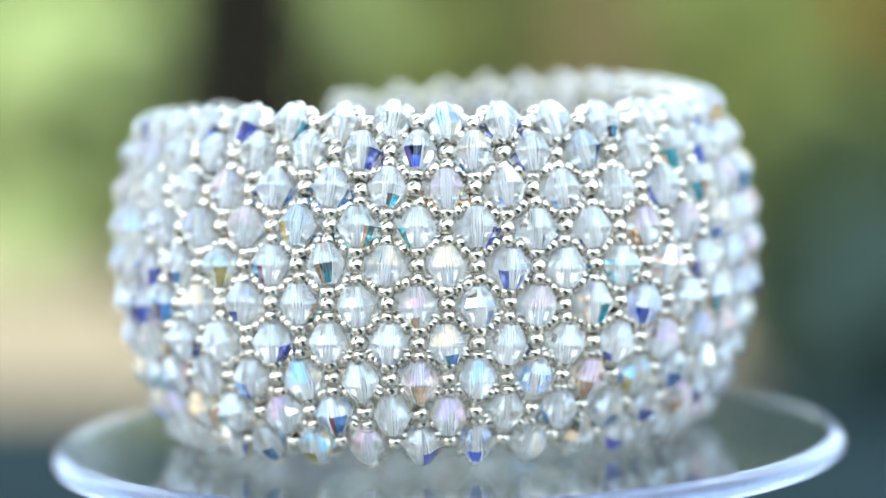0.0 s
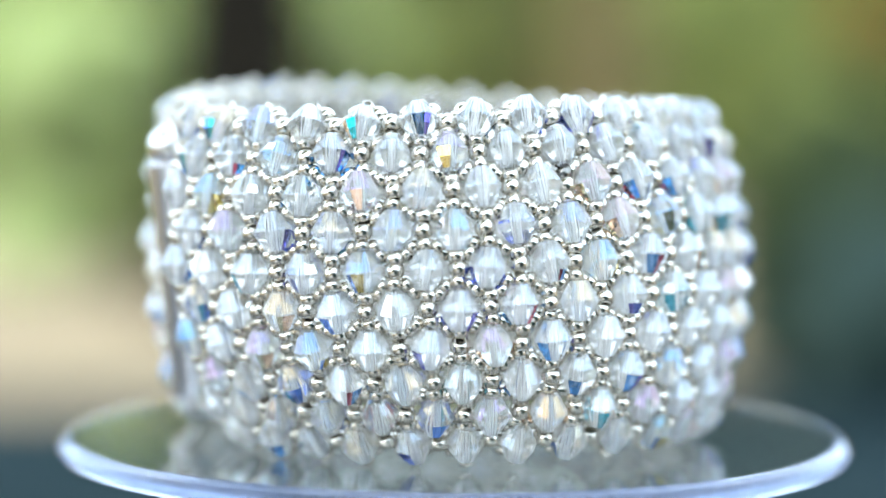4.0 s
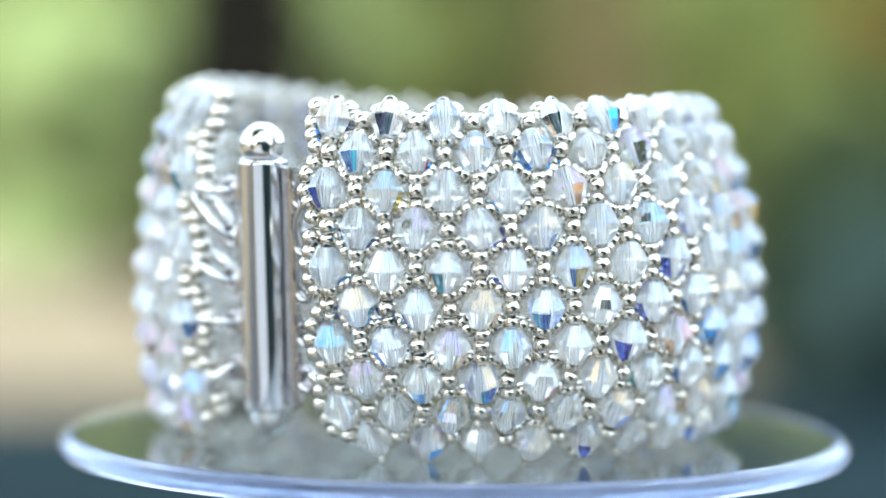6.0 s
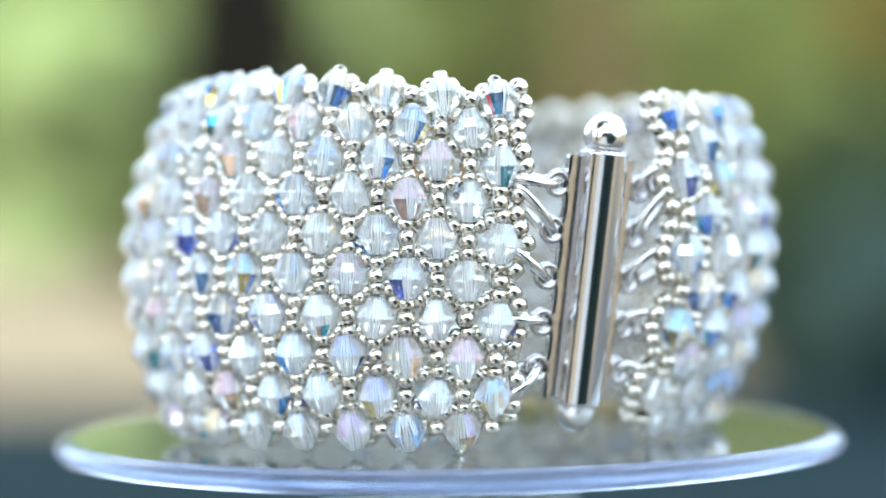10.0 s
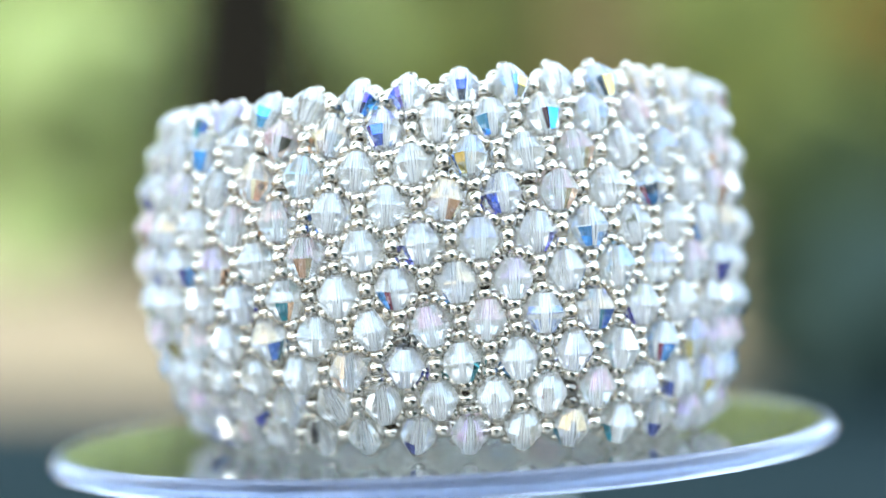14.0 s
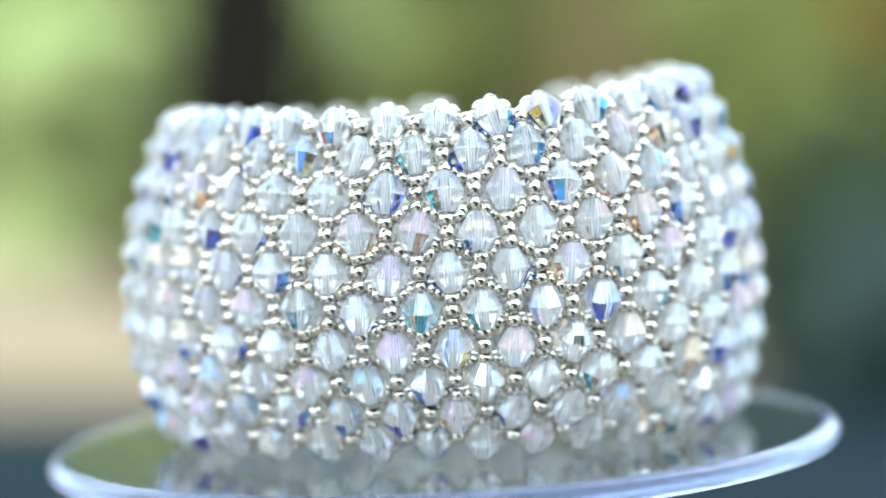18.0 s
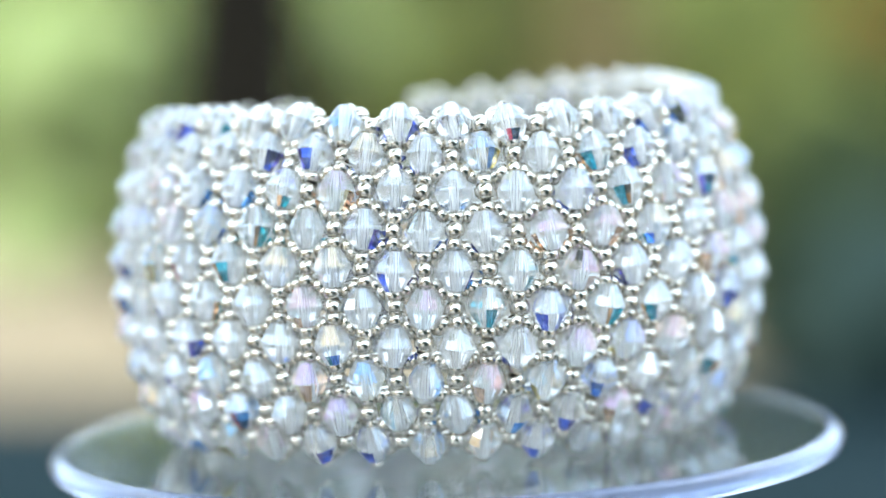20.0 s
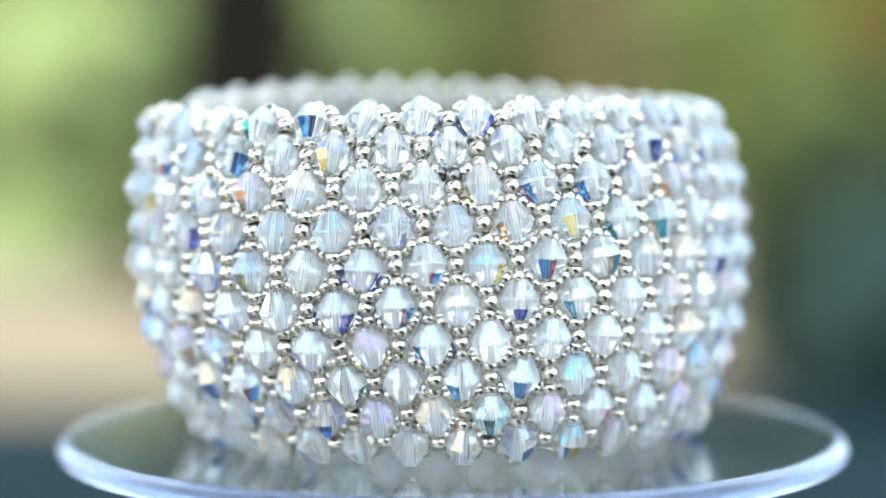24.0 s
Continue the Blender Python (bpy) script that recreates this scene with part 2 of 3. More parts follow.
def make_disc():
    disc = tagged(new("display_disc"), "clear acrylic round display disc with a rounded polished rim", "display stand")
    r = DISC_R
    seat = r - 1.9
    plate = [(0, -1.35), (r * 0.5, -1.35), (seat, -1.35), (seat, 1.15), (r * 0.5, 1.15), (0, 1.15)]
    rim = [(seat + 0.03, -1.35), (r - 1.0, -1.35)]
    for k in range(1, 9):
        a = -math.pi / 2 + math.pi / 2 * k / 8
        rim.append((r - 1.0 + 1.0 * math.cos(a), -0.25 + 1.1 * math.sin(a)))
    for k in range(1, 11):
        a = math.pi / 2 * k / 10
        rim.append((r - 1.7 + 1.7 * math.cos(a), -0.25 + 1.42 * math.sin(a)))
    rim += [(seat + 0.03, 1.16)]
    for name, prof, closed, mat, label in (("plate", plate, False, ACRYLIC, ""), ("rim", rim, True, EDGE_ACRYLIC, "rounded clear acrylic rim")):
        v, f = lathe(prof, 160, closed)
        out = [(x * MM, (y - 0.67) * MM, (z + DISC_TILT[0] * x + DISC_TILT[1] * y + DISC_Z) * MM) for x, y, z in v]
        me = mesh_of(name, out, f, mat, smooth=name == "rim")
        part(name, me, disc, label=label)
    return disc


disc = make_disc()

# ---- bracelet ----
CRYSTAL_H, CRYSTAL_R = 2.04, 1.98
COLS = (0, 4, 6, 8, 12, 14, 16, 18, 20, 23, 26, 29, 31)
NUDGE = (0, 0, -0.6, -1.5, -1.3, -0.3, 1.6, 2.1, 2.0, 1.3, 0.3, -0.3, 0)


def waves(a, c0, c1, s1, c2, s2):
    return c0 + c1 * math.cos(a) + s1 * math.sin(a) + c2 * math.cos(2 * a) + s2 * math.sin(2 * a)


def col_angle(c, row):
    """The angle round the band of a column; the weave leans a little from row to row."""
    a = radians(147.1 + 10.41 * c + float(np.interp(c, COLS, NUDGE)))
    q = (row - 5.5) / 4.5
    return a + radians(waves(a, -0.12, -0.2, -0.03, 0.33, -0.12) + 0.18 * math.cos(3 * a) + 0.12 * math.sin(3 * a)
                       + q * waves(a, 0.47, 1.1, -0.22, 1.14, 0.81))


def band_radius(a, z):
    q = max(-1.25, min(1.25, (z + 14.0) / 18.0))
    return (waves(a, 35.55, -0.627, -0.165, 0.922, 0.825) - 0.131 * math.cos(3 * a) + 0.012 * math.sin(3 * a)
            + q * waves(a, 0.187, -0.379, 0.191, 0.883, -1.222)
            + q * q * waves(a, -3.632, -0.054, 0.765, -0.855, -0.018) - 0.795 * q ** 4)


def row_height(row, a):
    q = (row - 5.5) / 4.5
    return (waves(a, -14.16, 0.538, 1.563, -0.781, 0.893) + q * waves(a, -18.631, -0.242, -0.221, -0.116, -0.184)
            + q * q * waves(a, 0.278, -0.009, -0.52, 0.502, -0.384) + q ** 3 * waves(a, 1.256, -0.03, 0.011, 0.093, -0.115) - (0.5 - 0.6 * max(0.0, math.sin(a)) if row < 2 else 0.0))


INSET = 0.85         # the crystals' middles lie this far inside the band's outer face


def band_frame(c, row, du=0.0, dv=0.0, out=0.0):
    """The pose of a spot on the woven band: du mm along it, dv mm up it, out mm off it; z up the band, y inwards."""
    a0 = col_angle(c, row)
    z = row_height(row, a0) + dv
    a = a0 + du / band_radius(a0, z)
    r0 = band_radius(a, z)
    tilt = math.atan2(band_radius(a, z + 0.5) - band_radius(a, z - 0.5), 1.0)
    n = Vector((math.cos(a), math.sin(a), 0))
    up = (Vector((0, 0, 1)) + math.tan(tilt) * n).normalized()
    nn = (n - n.dot(up) * up).normalized()
    side = up.cross(nn)
    p = n * r0 + Vector((0, 0, z)) + nn * (out - INSET)
    m = Matrix((( -side).to_4d(), (-nn).to_4d(), up.to_4d(), (0, 0, 0, 1))).transposed()
    m.translation = p * MM
    m[3][0] = m[3][1] = m[3][2] = 0
    m[3][3] = 1
    return m


def crystal_mesh(wide, girdle, twist, coated=()):
    """A faceted bicone, two tiers of six wide and six narrow facets each half, with a thin girdle, cut ends and a bored
    hole.
    coated: the facets (tier, place) that carry the strong iridescent coating, above the girdle the pale glint mirror."""
    angles = [radians(60 * k + d) + twist for k in range(6) for d in (-wide, wide)]
    prof = [(0.92, -CRYSTAL_H), (1.56, -1.0), (CRYSTAL_R, -girdle), (CRYSTAL_R, girdle), (1.56, 1.0), (0.92, CRYSTAL_H), (0.38, CRYSTAL_H - 0.06), (0.38, -CRYSTAL_H + 0.06)]
    verts, faces, n, tiers = [], [], 12, len(prof)
    for r, z in prof:
        verts += [(r * math.cos(a), r * math.sin(a), z) for a in angles]
    for i in range(tiers):
        j = (i + 1) % tiers
        faces += [(i * n + k, i * n + (k + 1) % n, j * n + (k + 1) % n, j * n + k) for k in range(n)]
    me = mesh_of("crystal", scaled(verts, MM), faces, CRYSTAL, smooth=False)
    me.materials.append(DRILLED)
    me.materials.append(VIVID)
    me.materials.append(VIVID_EDGE)
    me.materials.append(GLINT)
    for k in range(6 * n, 7 * n, 2):                     # frosted bored wall, striped white to stand for streaks of refracted light
        me.polygons[k].material_index = 1
    for tier, k in coated:
        me.polygons[tier * n + k].material_index = 4 if tier > 2 else 2 + k % 2
    return me


def bead_verts(radius, half, hole=0.35):
    prof = []
    for k in range(8):
        a = -math.pi / 2 + math.pi * k / 7
        prof.append((radius - half * 0.75 + half * 0.75 * math.cos(a), half * math.sin(a)))
    prof += [(hole, half * 0.8), (hole, -half * 0.8)]
    return lathe(prof, 12, closed=True)


def make_bracelet():
    rnd = random.Random(7)
    br = tagged(new("bracelet"), "wide woven bracelet of clear iridescent crystals and silver seed beads", "bracelet")
    shapes = ((20, 0.10, 0.0), (22, 0.07, 0.5), (18, 0.12, 0.25))
    low = [((0, 0), (1, 0), (0, 1), (1, 1)), ((0, 2), (1, 2), (0, 8), (1, 8), (0, 9), (1, 9)), ((0, 0), (1, 0), (0, 1), (1, 1), (0, 6), (1, 6)), ((3, 2), (4, 2), (0, 8), (1, 8), (1, 7), (0, 7)), ((3, 0), (4, 0), (0, 6), (1, 6)), ((3, 4), (4, 4), (3, 10)), ((0, 4), (0, 5))]
    kinds = [crystal_mesh(*sh) for sh in shapes] + [crystal_mesh(*shapes[k % 3], coated=lo) for k, lo in enumerate(low)]
    def jig(m, s=0.09, d=4.0):
        return m @ pose(rnd.gauss(0, s) * MM, rnd.gauss(0, s) * MM, rnd.gauss(0, s) * MM, rnd.gauss(0, d), rnd.gauss(0, d), rnd.uniform(0, 360))
    for row in range(1, 11):
        for k in range(32 if row % 2 else 31):
            c = k + (0 if row % 2 else 0.5)
            part("crystal", rnd.choice(kinds[3:] if rnd.random() < 0.82 else kinds[:3]), br, jig(band_frame(c, row, out=0.1)))
    big = mesh_of("large_seed_bead", scaled((b := bead_verts(1.10, 0.86))[0], MM), b[1], SILVER)
    small = mesh_of("seed_bead", scaled((s := bead_verts(1.00, 0.80))[0], MM), s[1], SILVER)
    dark = mesh_of("tarnished_bead", scaled(s[0], MM), s[1], TARNISH)
    edge = mesh_of("edge_bead", scaled((e := bead_verts(1.08, 0.88))[0], MM), e[1], SILVER)
    spots = []           # (pose, mesh kind)
    for row in range(1, 11):
        for k in range(31 if row % 2 else 32):
            c = k + (0.5 if row % 2 else 0)
            spots.append((jig(band_frame(c, row, out=-0.35), 0.10, 12), "big"))
            for side in (-1, 1):
                if (row, side) in ((1, 1), (10, -1)):
                    continue
                spots.append((jig(band_frame(c, row, 0, side * 1.38, -0.5), 0.11, 14), "small"))
                for d in (-1, 1):
                    if row % 2 == 0 and (k, d) in ((0, -1), (31, 1)):
                        continue                 # the selvedge has its own beads
                    m = band_frame(c, row, d * 1.3, side * 1.74, -0.9)
                    spots.append((jig(m @ pose(0, 0, 0, 0, d * side * 42, 0), 0.12, 12), "link"))
    lines = []                                  # the thread that shows between the beads
    for row in range(1, 11):
        for k in range(31 if row % 2 else 32):
            c = k + (0.5 if row % 2 else 0)
            for side in (-1, 1):
                if (row, side) in ((1, 1), (10, -1)):
                    continue
                mid = [band_frame(c, row, 0, side * v, -1.25).translation for v in (0.3, 1.27, 2.2)]
                lines.append(mid)
                lines.append([band_frame(c, row, x, side * 1.6, -1.7).translation for x in (-2.1, -1.3, 0, 1.3, 2.1)])
    for row, s_ in ((1, 1), (10, -1)):          # picot edges
        for k in range(32 if row % 2 else 31):
            c = k + (0 if row % 2 else 0.5)
            spots.append((jig(band_frame(c, row, 0, s_ * (2.02 + 0.25 * max(0.0, math.sin(col_angle(c, row))) if s_ > 0 else 2.3), -0.35) @ pose(0, 0, 0, 62, 0, 0), 0.08, 14), "picot"))
            for d in (-1, 1):
                for du, dv in ((1.15, 1.5), (1.95, 0.5)):
                    m = band_frame(c, row, d * du, s_ * dv, -1.1)
                    spots.append((jig(m @ pose(0, 0, 0, 0, d * s_ * 45, 0), 0.06, 4), "small"))
    for row in (1, 3, 5, 7, 9):                 # selvedges beside the clasp
        for c, d in ((0, -1), (31, 1)):
            for du, dv, t in ((2.55, 1.5, 18), (2.85, 0.0, 0), (2.55, -1.5, -18), (1.95, 2.9, 35), (1.95, -2.9, -35)):
                m = band_frame(c, row, d * du, dv, -0.85)
                if not (row == 1 and dv > 2):
                    spots.append((jig(m @ pose(0, 0, 0, 0, -d * t, 0), 0.1, 7), "edge"))
    tip = mesh_of("picot_bead", scaled((p := bead_verts(0.76, 0.52))[0], MM), p[1], SILVER)
    worn = set()                                # a few tarnished beads
    for a, z in ((23.7, -20.6), (53.3, -27.0), (-136.7, -3.3)):
        spot = Vector((33.4 * math.cos(radians(a)), 33.4 * math.sin(radians(a)), z)) * MM
        near = sorted(range(len(spots)), key=lambda i: (spots[i][0].translation - spot).length)
        worn.update(near[:2])
    verts, faces = [], []
    bv, bf = bead_verts(1.00, 0.80)
    count = 0
    for i, (m, kind) in enumerate(spots):
        if i in worn:
            part("tarnished_bead", dark, br, m, "dark tarnished seed bead")
        elif kind == "big":
            part("large_seed_bead", big, br, m)
        elif kind == "picot":
            part("picot_bead", tip, br, m)
        elif kind == "link" and count >= 300:
            o = len(verts)
            verts += [m @ Vector((x * 0.92 * MM, y * 0.92 * MM, z * 0.92 * MM)) for x, y, z in bv]
            faces += [tuple(i + o for i in f) for f in bf]
        elif kind == "edge":
            part("edge_bead", edge, br, m)
        elif count < 300:
            part("seed_bead", small, br, m)
            count += 1
        else:
            o = len(verts)
            verts += [m @ Vector((x * MM, y * MM, z * MM)) for x, y, z in bv]
            faces += [tuple(i + o for i in f) for f in bf]
    tv, tf = [], []
    for pts in lines:
        v, f = tube_along(pts, 0.16 * MM, 5)
        o = len(tv)
        tv += v
        tf += [tuple(i + o for i in q) for q in f]
    tagged(part("thread", mesh_of("thread", tv, tf, THREAD), br, label="smoke-grey beading thread"), kind="stuff")
    tagged(part("beadwork", mesh_of("beadwork", verts, faces, SILVER), br), kind="stuff")
    return br


bracelet = make_bracelet()


def sawn_bar(w, d, h, seed, outer):
    """A flat bar with an uneven hammered face and ragged edges."""
    bm = bmesh.new()
    nx, nz = 7, 90
    def spot(i, k, y):
        x, z = (i / nx - 0.5) * w, (k / nz - 0.5) * h
        p = Vector((x * 2.6, z * 2.6, seed * 3.7 + y))
        swell = 0.45 * max(math.exp(-((z - (9.7 - 4.85 * q)) / 0.95) ** 2) for q in range(5))
        edge = 0.12 * noise.noise(Vector((z * 1.9, seed, i)))
        return bm.verts.new(((x * (1 + (swell if x * outer > 0 else 0)) + (edge if i in (0, nx) else 0)) * MM, (y + 0.01 * noise.noise(p) + 0.006 * noise.noise(p * 2.3) - (0.1 * (1 if y > 0 else -1) if i in (0, nx) else 0)) * MM, z * MM))
    sides = [[[spot(i, k, y) for i in range(nx + 1)] for k in range(nz + 1)] for y in (-d / 2, d / 2)]
    for g, flip in zip(sides, (False, True)):
        for k in range(nz):
            for i in range(nx):
                q = (g[k][i], g[k][i + 1], g[k + 1][i + 1], g[k + 1][i])
                bm.faces.new(q[::-1] if flip else q)
    a, b = sides
    for k in range(nz):
        bm.faces.new((a[k][0], a[k + 1][0], b[k + 1][0], b[k][0]))
        bm.faces.new((a[k][nx], b[k][nx], b[k + 1][nx], a[k + 1][nx]))
    for i in range(nx):
        bm.faces.new((a[0][i], b[0][i], b[0][i + 1], a[0][i + 1]))
        bm.faces.new((a[nz][i], a[nz][i + 1], b[nz][i + 1], b[nz][i]))
    me = bpy.data.meshes.new("side_bar")
    bm.to_mesh(me)
    bm.free()
    me.materials.append(SAWN)
    return me


def make_clasp(br):
    """Sliding tube clasp: inner rod with ball ends, slotted outer tube, two sawn bars with loops, and the jump rings."""
    def at(phi, r, z):
        return Vector((r * math.cos(radians(phi)), r * math.sin(radians(phi)), z))
    top, bot = at(132.1, 32.3, -0.1), at(127.0, 29.2, -29.9)
    u = (top - bot).normalized()
    mid = (top + bot) / 2
    n = Vector((mid.x, mid.y, 0)).normalized()
    n = (n - n.dot(u) * u).normalized()
    w = u.cross(n)                       # along the band, towards rising angle
    m = Matrix((w.to_4d(), n.to_4d(), u.to_4d(), (0, 0, 0, 1))).transposed()
    m[3][0] = m[3][1] = m[3][2] = 0
    m[3][3] = 1
    m.translation = mid * MM
    half = 13.4
    v, f = lathe([(2.4, -half), (2.58, -half + 0.1), (2.6, -half + 0.4), (2.6, half - 0.4), (2.62, half - 0.3), (2.62, half - 0.05), (2.4, half), (2.2, half), (2.2, -half)], 40, closed=True)
    clasp = part("clasp", mesh_of("clasp", scaled(v, MM), f, DRAWN), br, m, "polished silver slide tube clasp")
    v, f = lathe([(0, -half - 3.0), (0.7, -half - 2.88), (1.35, -half - 2.45), (1.85, -half - 1.6), (2.05, -half - 0.7), (2.05, half), (1.6, half + 0.2)], 32)
    part("inner_tube", mesh_of("inner_tube", scaled(v, MM), f, POLISHED), clasp)
    v, f = lathe([(2.4 * math.sin(math.pi * k / 14), half + 1.55 - 2.4 * math.cos(math.pi * k / 14)) for k in range(15)], 32)
    part("end_ball", mesh_of("end_ball", scaled(v, MM), f, POLISHED), clasp)
    for s in (-1, 1):
        part("side_bar", sawn_bar(2.1, 0.9, 25.4, 5 + s, s), clasp, pose(s * 2.95 * MM, -0.5 * MM, 0))
        for k in range(5):
            z = 9.7 - 4.85 * k
            v, f = lathe([(1.16 + 0.40 * math.cos(math.pi * q / 5), 0.46 * math.sin(math.pi * q / 5)) for q in range(10)], 24, closed=True)
            part("loop", mesh_of("loop", scaled(v, MM), f, SAWN), clasp, pose(s * 5.05 * MM, -0.45 * MM, z * MM, 90, 0, 0))
            part("tab", box_mesh("tab", (0.7 * MM, 0.7 * MM, 1.5 * MM), SAWN, 0.00025), clasp, pose(s * 3.9 * MM, -0.51 * MM, z * MM))
    joins = {1: ((0, 3, 1.0), (0, 3, -1.2), (0, 5, 0.2), (0, 7, 0.3), (0, 9, 0.6)), -1: ((31, 3, -1.0), (31, 3, -2.2), (31, 5, -0.9), (31, 7, 0.0), (31, 9, 0.0))}
    for s, ends in joins.items():
        for k, (c, row, dv) in enumerate(ends):
            a = mid + m.to_3x3() @ Vector((s * 5.6, -0.5, 9.7 - 4.85 * k))
            b = band_frame(c, row, -s * 1.9, dv, -1.0).translation / MM
            d = b - a
            ctr, ax = (a + b) / 2, d.normalized()
            side = (n * 0.97 + u * (0.16 if k % 2 else -0.12)).normalized() if s < 0 else (n * 0.5 + u * 0.85).normalized()
            side = (side - side.dot(ax) * ax).normalized()
            long, wide = d.length / 2 + 0.5, 1.45
            pts = [ctr + ax * long * math.cos(q) + side * wide * math.sin(q) for q in [2 * math.pi * i / 28 for i in range(28)]]
            v, f = tube_along(pts, 0.49, 10, True)
            part("jump_ring", mesh_of("jump_ring", [p * MM for p in v], f, POLISHED), br)


make_clasp(bracelet)


# ---- garden ----
def leaf_crown(rnd, blobs, count, size, mat):
    """A crown of single leaves spread through uneven clumps."""
    verts, faces = [], []
    total = sum(b[3] ** 3 for b in blobs)
    for bx, by, bz, br in blobs:
        for _ in range(max(20, int(count * br ** 3 / total))):
            d = Vector((rnd.gauss(0, 1), rnd.gauss(0, 1), rnd.gauss(0, 1))).normalized() * br * rnd.random() ** 0.4
            p = Vector((bx, by, bz)) + d
            q = Euler((rnd.uniform(0, 6.3), rnd.uniform(0, 6.3), rnd.uniform(0, 6.3))).to_matrix()
            s = size * rnd.uniform(0.6, 1.3)
            o = len(verts)
            verts += [p + q @ Vector(c) * s for c in ((-0.5, 0, 0), (0, -0.28, 0.06), (0.5, 0, 0), (0, 0.28, 0.06))]
            faces.append((o, o + 1, o + 2, o + 3))
    return mesh_of("crown", verts, faces, mat)


def make_tree(name, x, y, trunk_r, height, crown, leaf, bark, label, category, count=2500, size=0.14, lean=0.0, seed=1):
    rnd = random.Random(seed)
    tree = tagged(new(name), label, category)
    tree.location = (x, y, 0)
    pts, verts, faces = [], [], []
    rings = 9
    for i in range(rings):
        t = i / (rings - 1)
        r = trunk_r * (1.25 - 0.75 * t) * (1 + 0.35 * max(0, 0.12 - t) / 0.12)
        ox, oy = lean * t * height + 0.05 * trunk_r * math.sin(5 * t), 0.06 * math.sin(3 * t)
        for k in range(12):
            a = 2 * math.pi * k / 12
            rr = r * (1 + 0.08 * math.sin(3 * a + 4 * t))
            verts.append((ox + rr * math.cos(a), oy + rr * math.sin(a), t * height - 0.02))
    for i in range(rings - 1):
        for k in range(12):
            l = (k + 1) % 12
            faces.append((i * 12 + k, i * 12 + l, i * 12 + 12 + l, i * 12 + 12 + k))
    part("trunk", mesh_of("trunk", verts, faces, bark), tree)
    for k, (bx, by, bz, br_) in enumerate(crown):
        s0 = Vector((lean * height * 0.7, 0, min(height * 0.75, max(0.2, bz - br_))))
        e0 = Vector((bx, by, bz))
        pv, pf = tube_along([s0.lerp(e0, q / 4) + Vector((0, 0, 0.1 * math.sin(q))) for q in range(5)], max(0.015, trunk_r * 0.22), 6)
        part("limb", mesh_of("limb", pv, pf, bark), tree)
    part("crown", leaf_crown(rnd, crown, count, size, leaf), tree)
    return tree
def px(x, dist):
    """Sideways place at a distance, from a share of the view's width (0 to 1)."""
    return (x - 0.5) * 2 * 0.19244 * dist


def clump(x, y, r, dist, leaf, label, seed, count=900, size=0.11):
    """A shrub or sapling whose leafy mass sits at a share (x, y) of the view, r metres wide, at a distance."""
    rnd = random.Random(seed)
    r, size = 1.6 * r, 1.6 * size
    z = TOP - (y * 882 - 245) / 4074 * dist
    blobs = [(0, 0, z, r * 0.62)]
    for k in range(5):
        a = 2 * math.pi * k / 5 + rnd.uniform(0, 1)
        blobs.append((r * 0.62 * math.cos(a), rnd.uniform(-r, r), max(0.12, z + r * 0.6 * math.sin(a)), r * rnd.uniform(0.34, 0.52)))
    ob = make_tree("shrub", px(x, dist), dist - 0.267, 0.03, max(0.3, z * 0.9), blobs, leaf, SHADE_TONED_BARK, label, "shrub", count, size, 0.0, seed)
    return tagged(ob, group="garden shrubs")


make_tree("tree", px(0.268, 12.2), 11.9, 0.38, 5.0, ((0, 0, 4.6, 1.2), (0.8, 0.4, 5.2, 1.0), (-0.9, 0.2, 5.0, 1.0)), LEAF_MID, SHADE_TONED_BARK, "tall garden tree, its shade put into the trunk's colour", "tree", 2500, 0.14, 0.012, 2)
make_tree("tree", px(0.555, 23.0), 22.7, 0.16, 5.0, ((0, 0, 4.6, 1.2), (0.8, 0.4, 5.2, 1.0)), LEAF_MID, SHADE_TONED_BARK, "slim dark-trunked tree far down the garden", "tree", 2000, 0.14, -0.01, 4)
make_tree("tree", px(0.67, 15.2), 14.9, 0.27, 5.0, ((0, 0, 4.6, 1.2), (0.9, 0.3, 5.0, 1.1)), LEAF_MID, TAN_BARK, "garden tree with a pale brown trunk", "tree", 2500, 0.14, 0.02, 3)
LIME, OLIVE, DEEP, RUST = ("lime-green shrub, its sunlight put into the leaf colour", "olive-green leafy shrub in the garden", "deep green shrub, its shade put into the leaf colour", "shrub with rust-brown leaves")
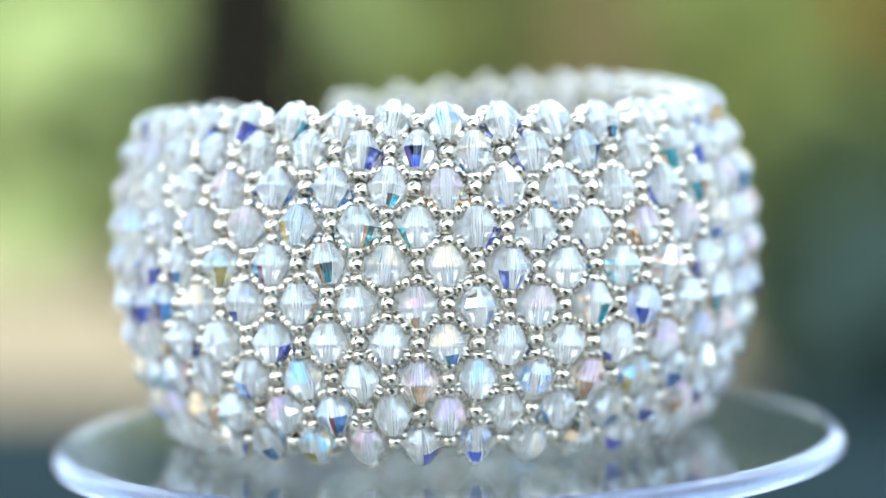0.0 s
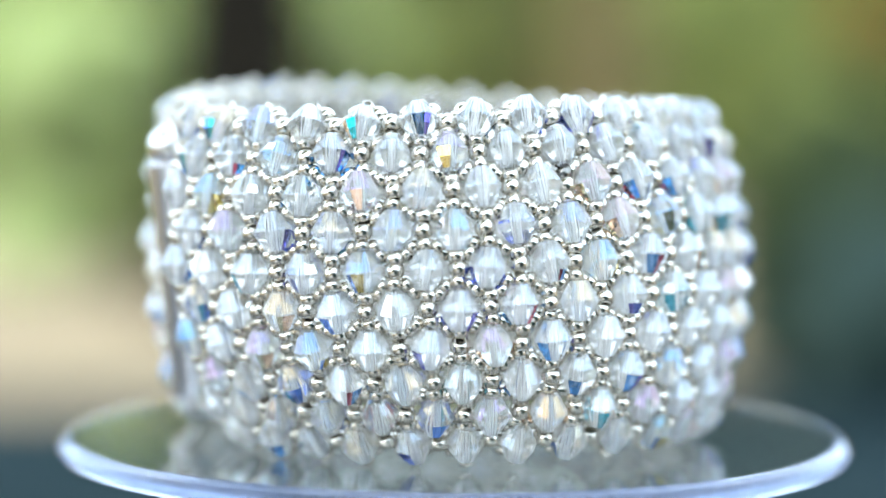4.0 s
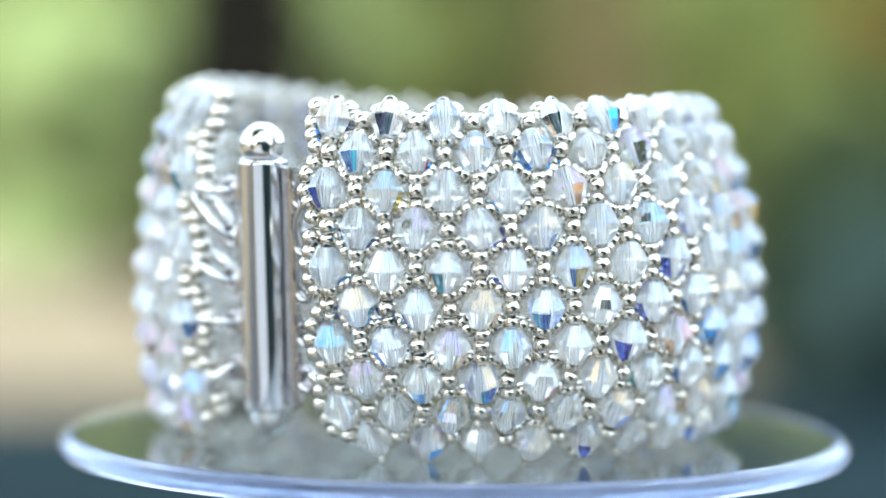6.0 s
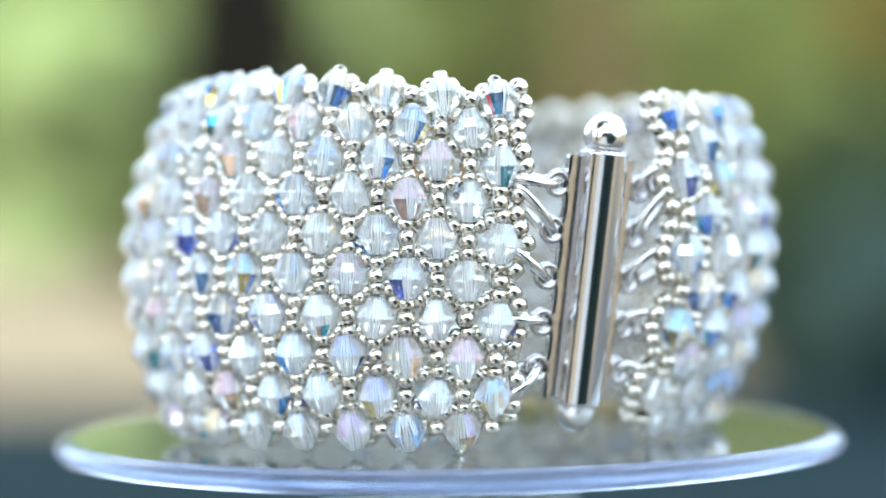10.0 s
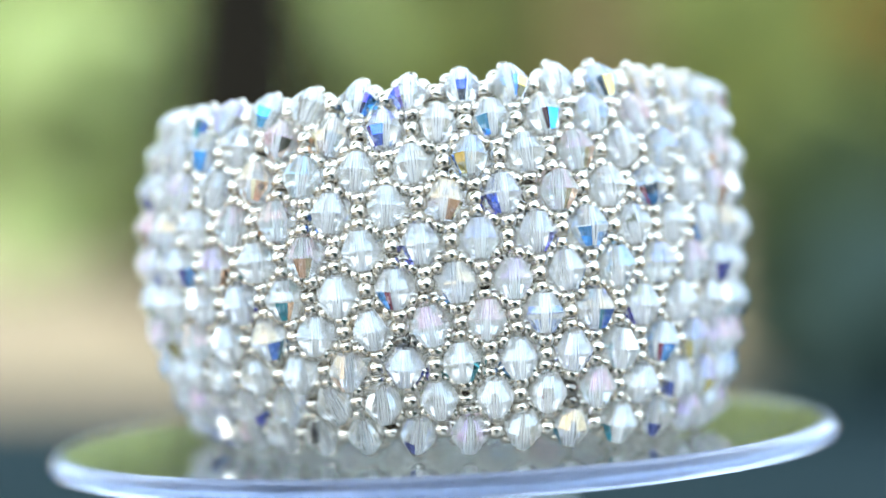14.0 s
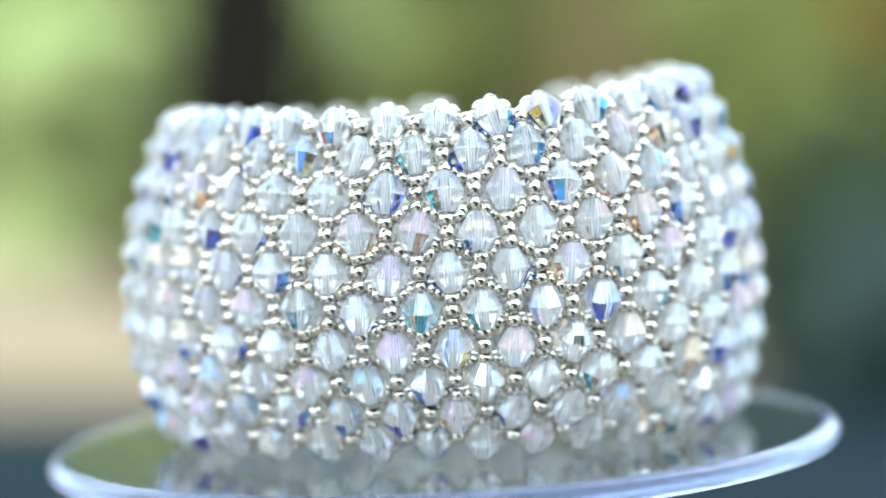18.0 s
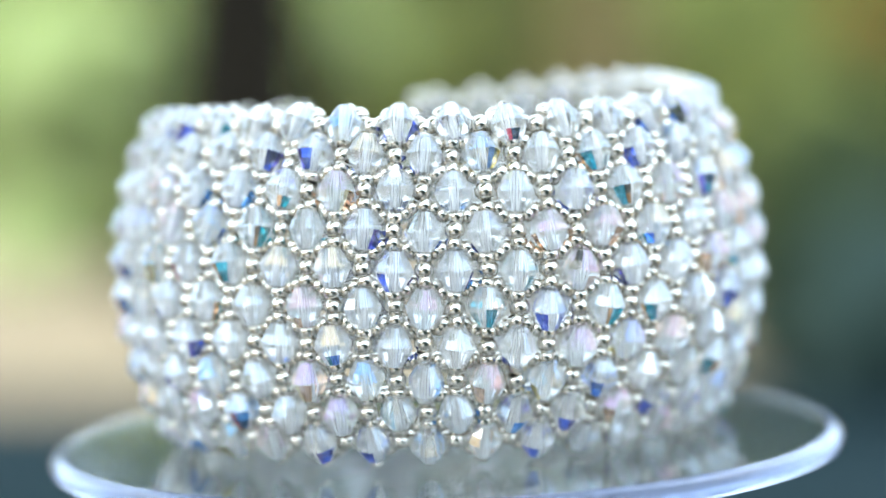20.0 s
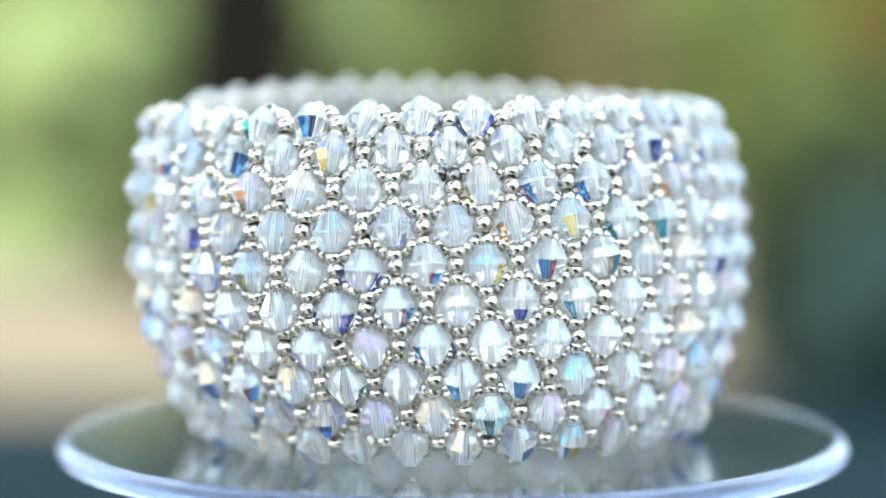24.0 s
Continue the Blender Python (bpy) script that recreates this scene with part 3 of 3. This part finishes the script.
# each clump's leaf tone sets how lit or shaded that spot looks
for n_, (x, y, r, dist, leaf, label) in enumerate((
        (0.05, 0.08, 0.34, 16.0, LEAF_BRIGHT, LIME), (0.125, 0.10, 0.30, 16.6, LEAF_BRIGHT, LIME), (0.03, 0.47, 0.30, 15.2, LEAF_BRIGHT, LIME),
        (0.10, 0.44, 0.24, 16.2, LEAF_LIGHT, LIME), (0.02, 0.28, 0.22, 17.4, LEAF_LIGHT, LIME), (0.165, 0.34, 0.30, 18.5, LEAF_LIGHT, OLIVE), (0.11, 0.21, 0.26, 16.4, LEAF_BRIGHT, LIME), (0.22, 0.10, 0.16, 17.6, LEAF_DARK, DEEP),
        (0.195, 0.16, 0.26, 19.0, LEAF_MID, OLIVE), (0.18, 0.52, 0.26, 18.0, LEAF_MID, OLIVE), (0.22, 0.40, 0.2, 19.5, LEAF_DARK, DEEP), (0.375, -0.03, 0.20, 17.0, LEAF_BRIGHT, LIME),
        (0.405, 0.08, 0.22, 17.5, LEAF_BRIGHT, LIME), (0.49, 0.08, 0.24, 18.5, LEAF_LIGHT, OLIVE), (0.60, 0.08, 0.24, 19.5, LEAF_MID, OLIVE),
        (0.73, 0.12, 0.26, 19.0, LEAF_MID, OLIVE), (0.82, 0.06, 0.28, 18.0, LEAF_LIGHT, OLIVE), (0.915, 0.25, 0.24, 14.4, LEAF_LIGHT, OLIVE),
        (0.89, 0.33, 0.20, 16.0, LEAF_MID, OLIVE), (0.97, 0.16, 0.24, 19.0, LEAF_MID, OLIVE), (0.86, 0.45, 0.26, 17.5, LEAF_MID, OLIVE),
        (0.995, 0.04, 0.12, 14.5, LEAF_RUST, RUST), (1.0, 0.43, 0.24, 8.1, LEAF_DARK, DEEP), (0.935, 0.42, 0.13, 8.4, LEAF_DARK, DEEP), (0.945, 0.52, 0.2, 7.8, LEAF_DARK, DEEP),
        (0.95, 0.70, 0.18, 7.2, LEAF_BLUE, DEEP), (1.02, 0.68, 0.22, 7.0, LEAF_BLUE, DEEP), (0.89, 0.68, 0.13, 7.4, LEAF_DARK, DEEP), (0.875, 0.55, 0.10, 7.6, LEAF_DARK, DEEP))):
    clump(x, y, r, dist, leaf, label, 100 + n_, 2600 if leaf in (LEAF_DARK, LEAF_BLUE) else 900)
for k in range(40):
    a = 2 * math.pi * k / 40
    front = math.cos(a) > -0.25
    # behind the lens a few unseen dark ones are added to darken reflections
    if not front and abs(k - 20) > 2:
        continue
    d = 32 if front else 19
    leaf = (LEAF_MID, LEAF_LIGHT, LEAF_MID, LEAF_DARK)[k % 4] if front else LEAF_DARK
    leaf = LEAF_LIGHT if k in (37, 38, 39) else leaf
    blobs = ((0, 0, 1.3, 1.8), (2.2, 0.3, 1.6, 1.7), (-2.2, 0, 1.5, 1.7), (0.9, 0, 3.0, 1.5), (-1.2, 0.2, 2.9, 1.4)) if front else ((0, 0, 1.5, 2.0), (1.8, 0, 2.2, 1.8), (-1.6, 0.3, 2.9, 1.8), (0.3, 0, 4.5, 2.0), (1.1, 0, 6.1, 1.6))
    # clumps above the view, added for the green mirrored in the disc
    if k in (37, 38, 39, 0):
        blobs += ((0.3, 0, 4.4, 1.6), (-1.3, 0, 4.9, 1.5), (0.9, 0.1, 5.6, 1.3))
    tree = make_tree("thicket", d * math.sin(a), d * math.cos(a), 0.12, 1.5, blobs, leaf, SHADE_TONED_BARK, "leafy thicket of the partly unseen ring round the garden", "thicket", 5500, 0.34, 0.0, 30 + k)
    tagged(tree, group="thickets round the garden")

for k, x in enumerate((-9.0, -3.4, 1.5, 6.6)):
    tree = make_tree("thicket", x, 37.5, 0.14, 1.5, ((0, 0, 1.5, 2.2), (2.4, 0, 2.0, 2.2), (-2.4, 0, 2.2, 2.2), (0.4, 0, 3.4, 1.7)), (LEAF_MID, LEAF_MID, LEAF_LIGHT, LEAF_MID)[k], SHADE_TONED_BARK, "leafy thicket of the partly unseen ring round the garden", "thicket", 7000, 0.55, 0.0, 80 + k)
    tagged(tree, group="thickets round the garden")
# unseen crowns added for the teal-grey tone mirrored in the disc
for k, x in enumerate((-9.5, -5.2, -1.0, 3.2, 7.4)):
    tree = make_tree("tall_tree", x, 41.0, 0.22, 5.5, ((0, 0, 5.6, 2.2), (1.8, 0, 6.6, 2.0), (-1.8, 0, 6.9, 2.0), (0.3, 0, 8.3, 2.2), (-0.5, 0, 10.2, 1.8)), LEAF_BLUE, SHADE_TONED_BARK, "tall blue-green tree above the view, added for the disc to mirror", "tree", 2600 if x < 0 else 5200, 0.6, 0.0, 180 + k)
    tagged(tree, group="tall trees behind the thickets")

# out-of-view tree added to keep the sun off the dark trunk
make_tree("tree", -3.6, 8.4, 0.12, 4.2, ((0.15, 0, 4.5, 0.75), (0.3, 0.1, 4.95, 0.6), (0.0, -0.1, 4.1, 0.5)), LEAF_MID, SHADE_TONED_BARK, "unseen tree added to shade the dark trunk beyond it", "tree", 3600, 0.16, 0.0, 61)

# unseen tree added behind the lens to keep the sun off the table
make_tree("added_shade_tree", -2.3, -2.1, 0.26, 5.0, ((0.0, 0.5, 4.4, 1.3), (0.8, 1.1, 4.9, 1.3), (-0.6, -0.3, 5.0, 1.4), (0.2, -0.5, 5.6, 1.3), (2.4, 1.0, 5.6, 1.2)), LEAF_MID, REFLECTION_BARK, "unseen leafy tree added to shade the table", "tree", 7000, 0.2, 0.0, 60)
# leafy stand-in, added for the dark figure mirrored in clasp and beads
make_tree("shrub", 0.46, -1.3, 0.05, 0.7, ((0, 0, 0.82, 0.38), (0.34, 0.0, 0.66, 0.38), (-0.2, 0.02, 0.62, 0.3), (0.15, 0.05, 0.34, 0.4), (-0.12, 0.08, 0.36, 0.34), (0.5, 0.05, 0.4, 0.32), (0.02, 0, 1.08, 0.22)), LEAF_BLUE, REFLECTION_BARK, "unseen leafy stand-in for the dark shape mirrored in the silver", "shrub", 9000, 0.1, 0.0, 62)


# ---- turning ----
TURN = ((0.0, 0.00), (0.5, 8.97), (1.0, 17.53), (1.5, 26.16), (2.0, 34.21), (2.5, 42.68), (3.0, 51.20), (3.5, 59.70), (4.0, 68.18), (4.5, 76.65),
        (5.0, 85.06), (5.5, 93.30), (6.0, 102.41), (6.5, 110.89), (7.0, 119.03), (7.5, 127.67), (8.0, 135.76), (8.5, 144.29), (9.0, 153.42), (9.5, 161.81),
        (10.0, 169.95), (10.5, 178.27), (11.0, 187.05), (11.5, 195.90), (12.0, 204.68), (12.5, 213.36), (13.0, 221.92), (13.5, 230.27), (14.0, 238.65), (14.5, 246.94),
        (15.0, 254.92), (15.5, 263.16), (16.0, 271.87), (16.5, 280.48), (17.0, 288.97), (17.5, 297.15), (18.0, 305.34), (18.5, 313.44), (19.0, 322.06), (19.5, 330.90),
        (20.0, 339.75), (20.5, 348.44), (21.0, 357.00), (21.5, 365.61), (22.0, 374.25), (22.5, 382.87), (23.0, 391.42), (23.5, 399.83), (24.0, 408.21))


def motions():
    for thing in (disc, bracelet):
        walk(thing, [(t, pose(0, 0, TOP, 0, 0, a)) for t, a in TURN])


motions()
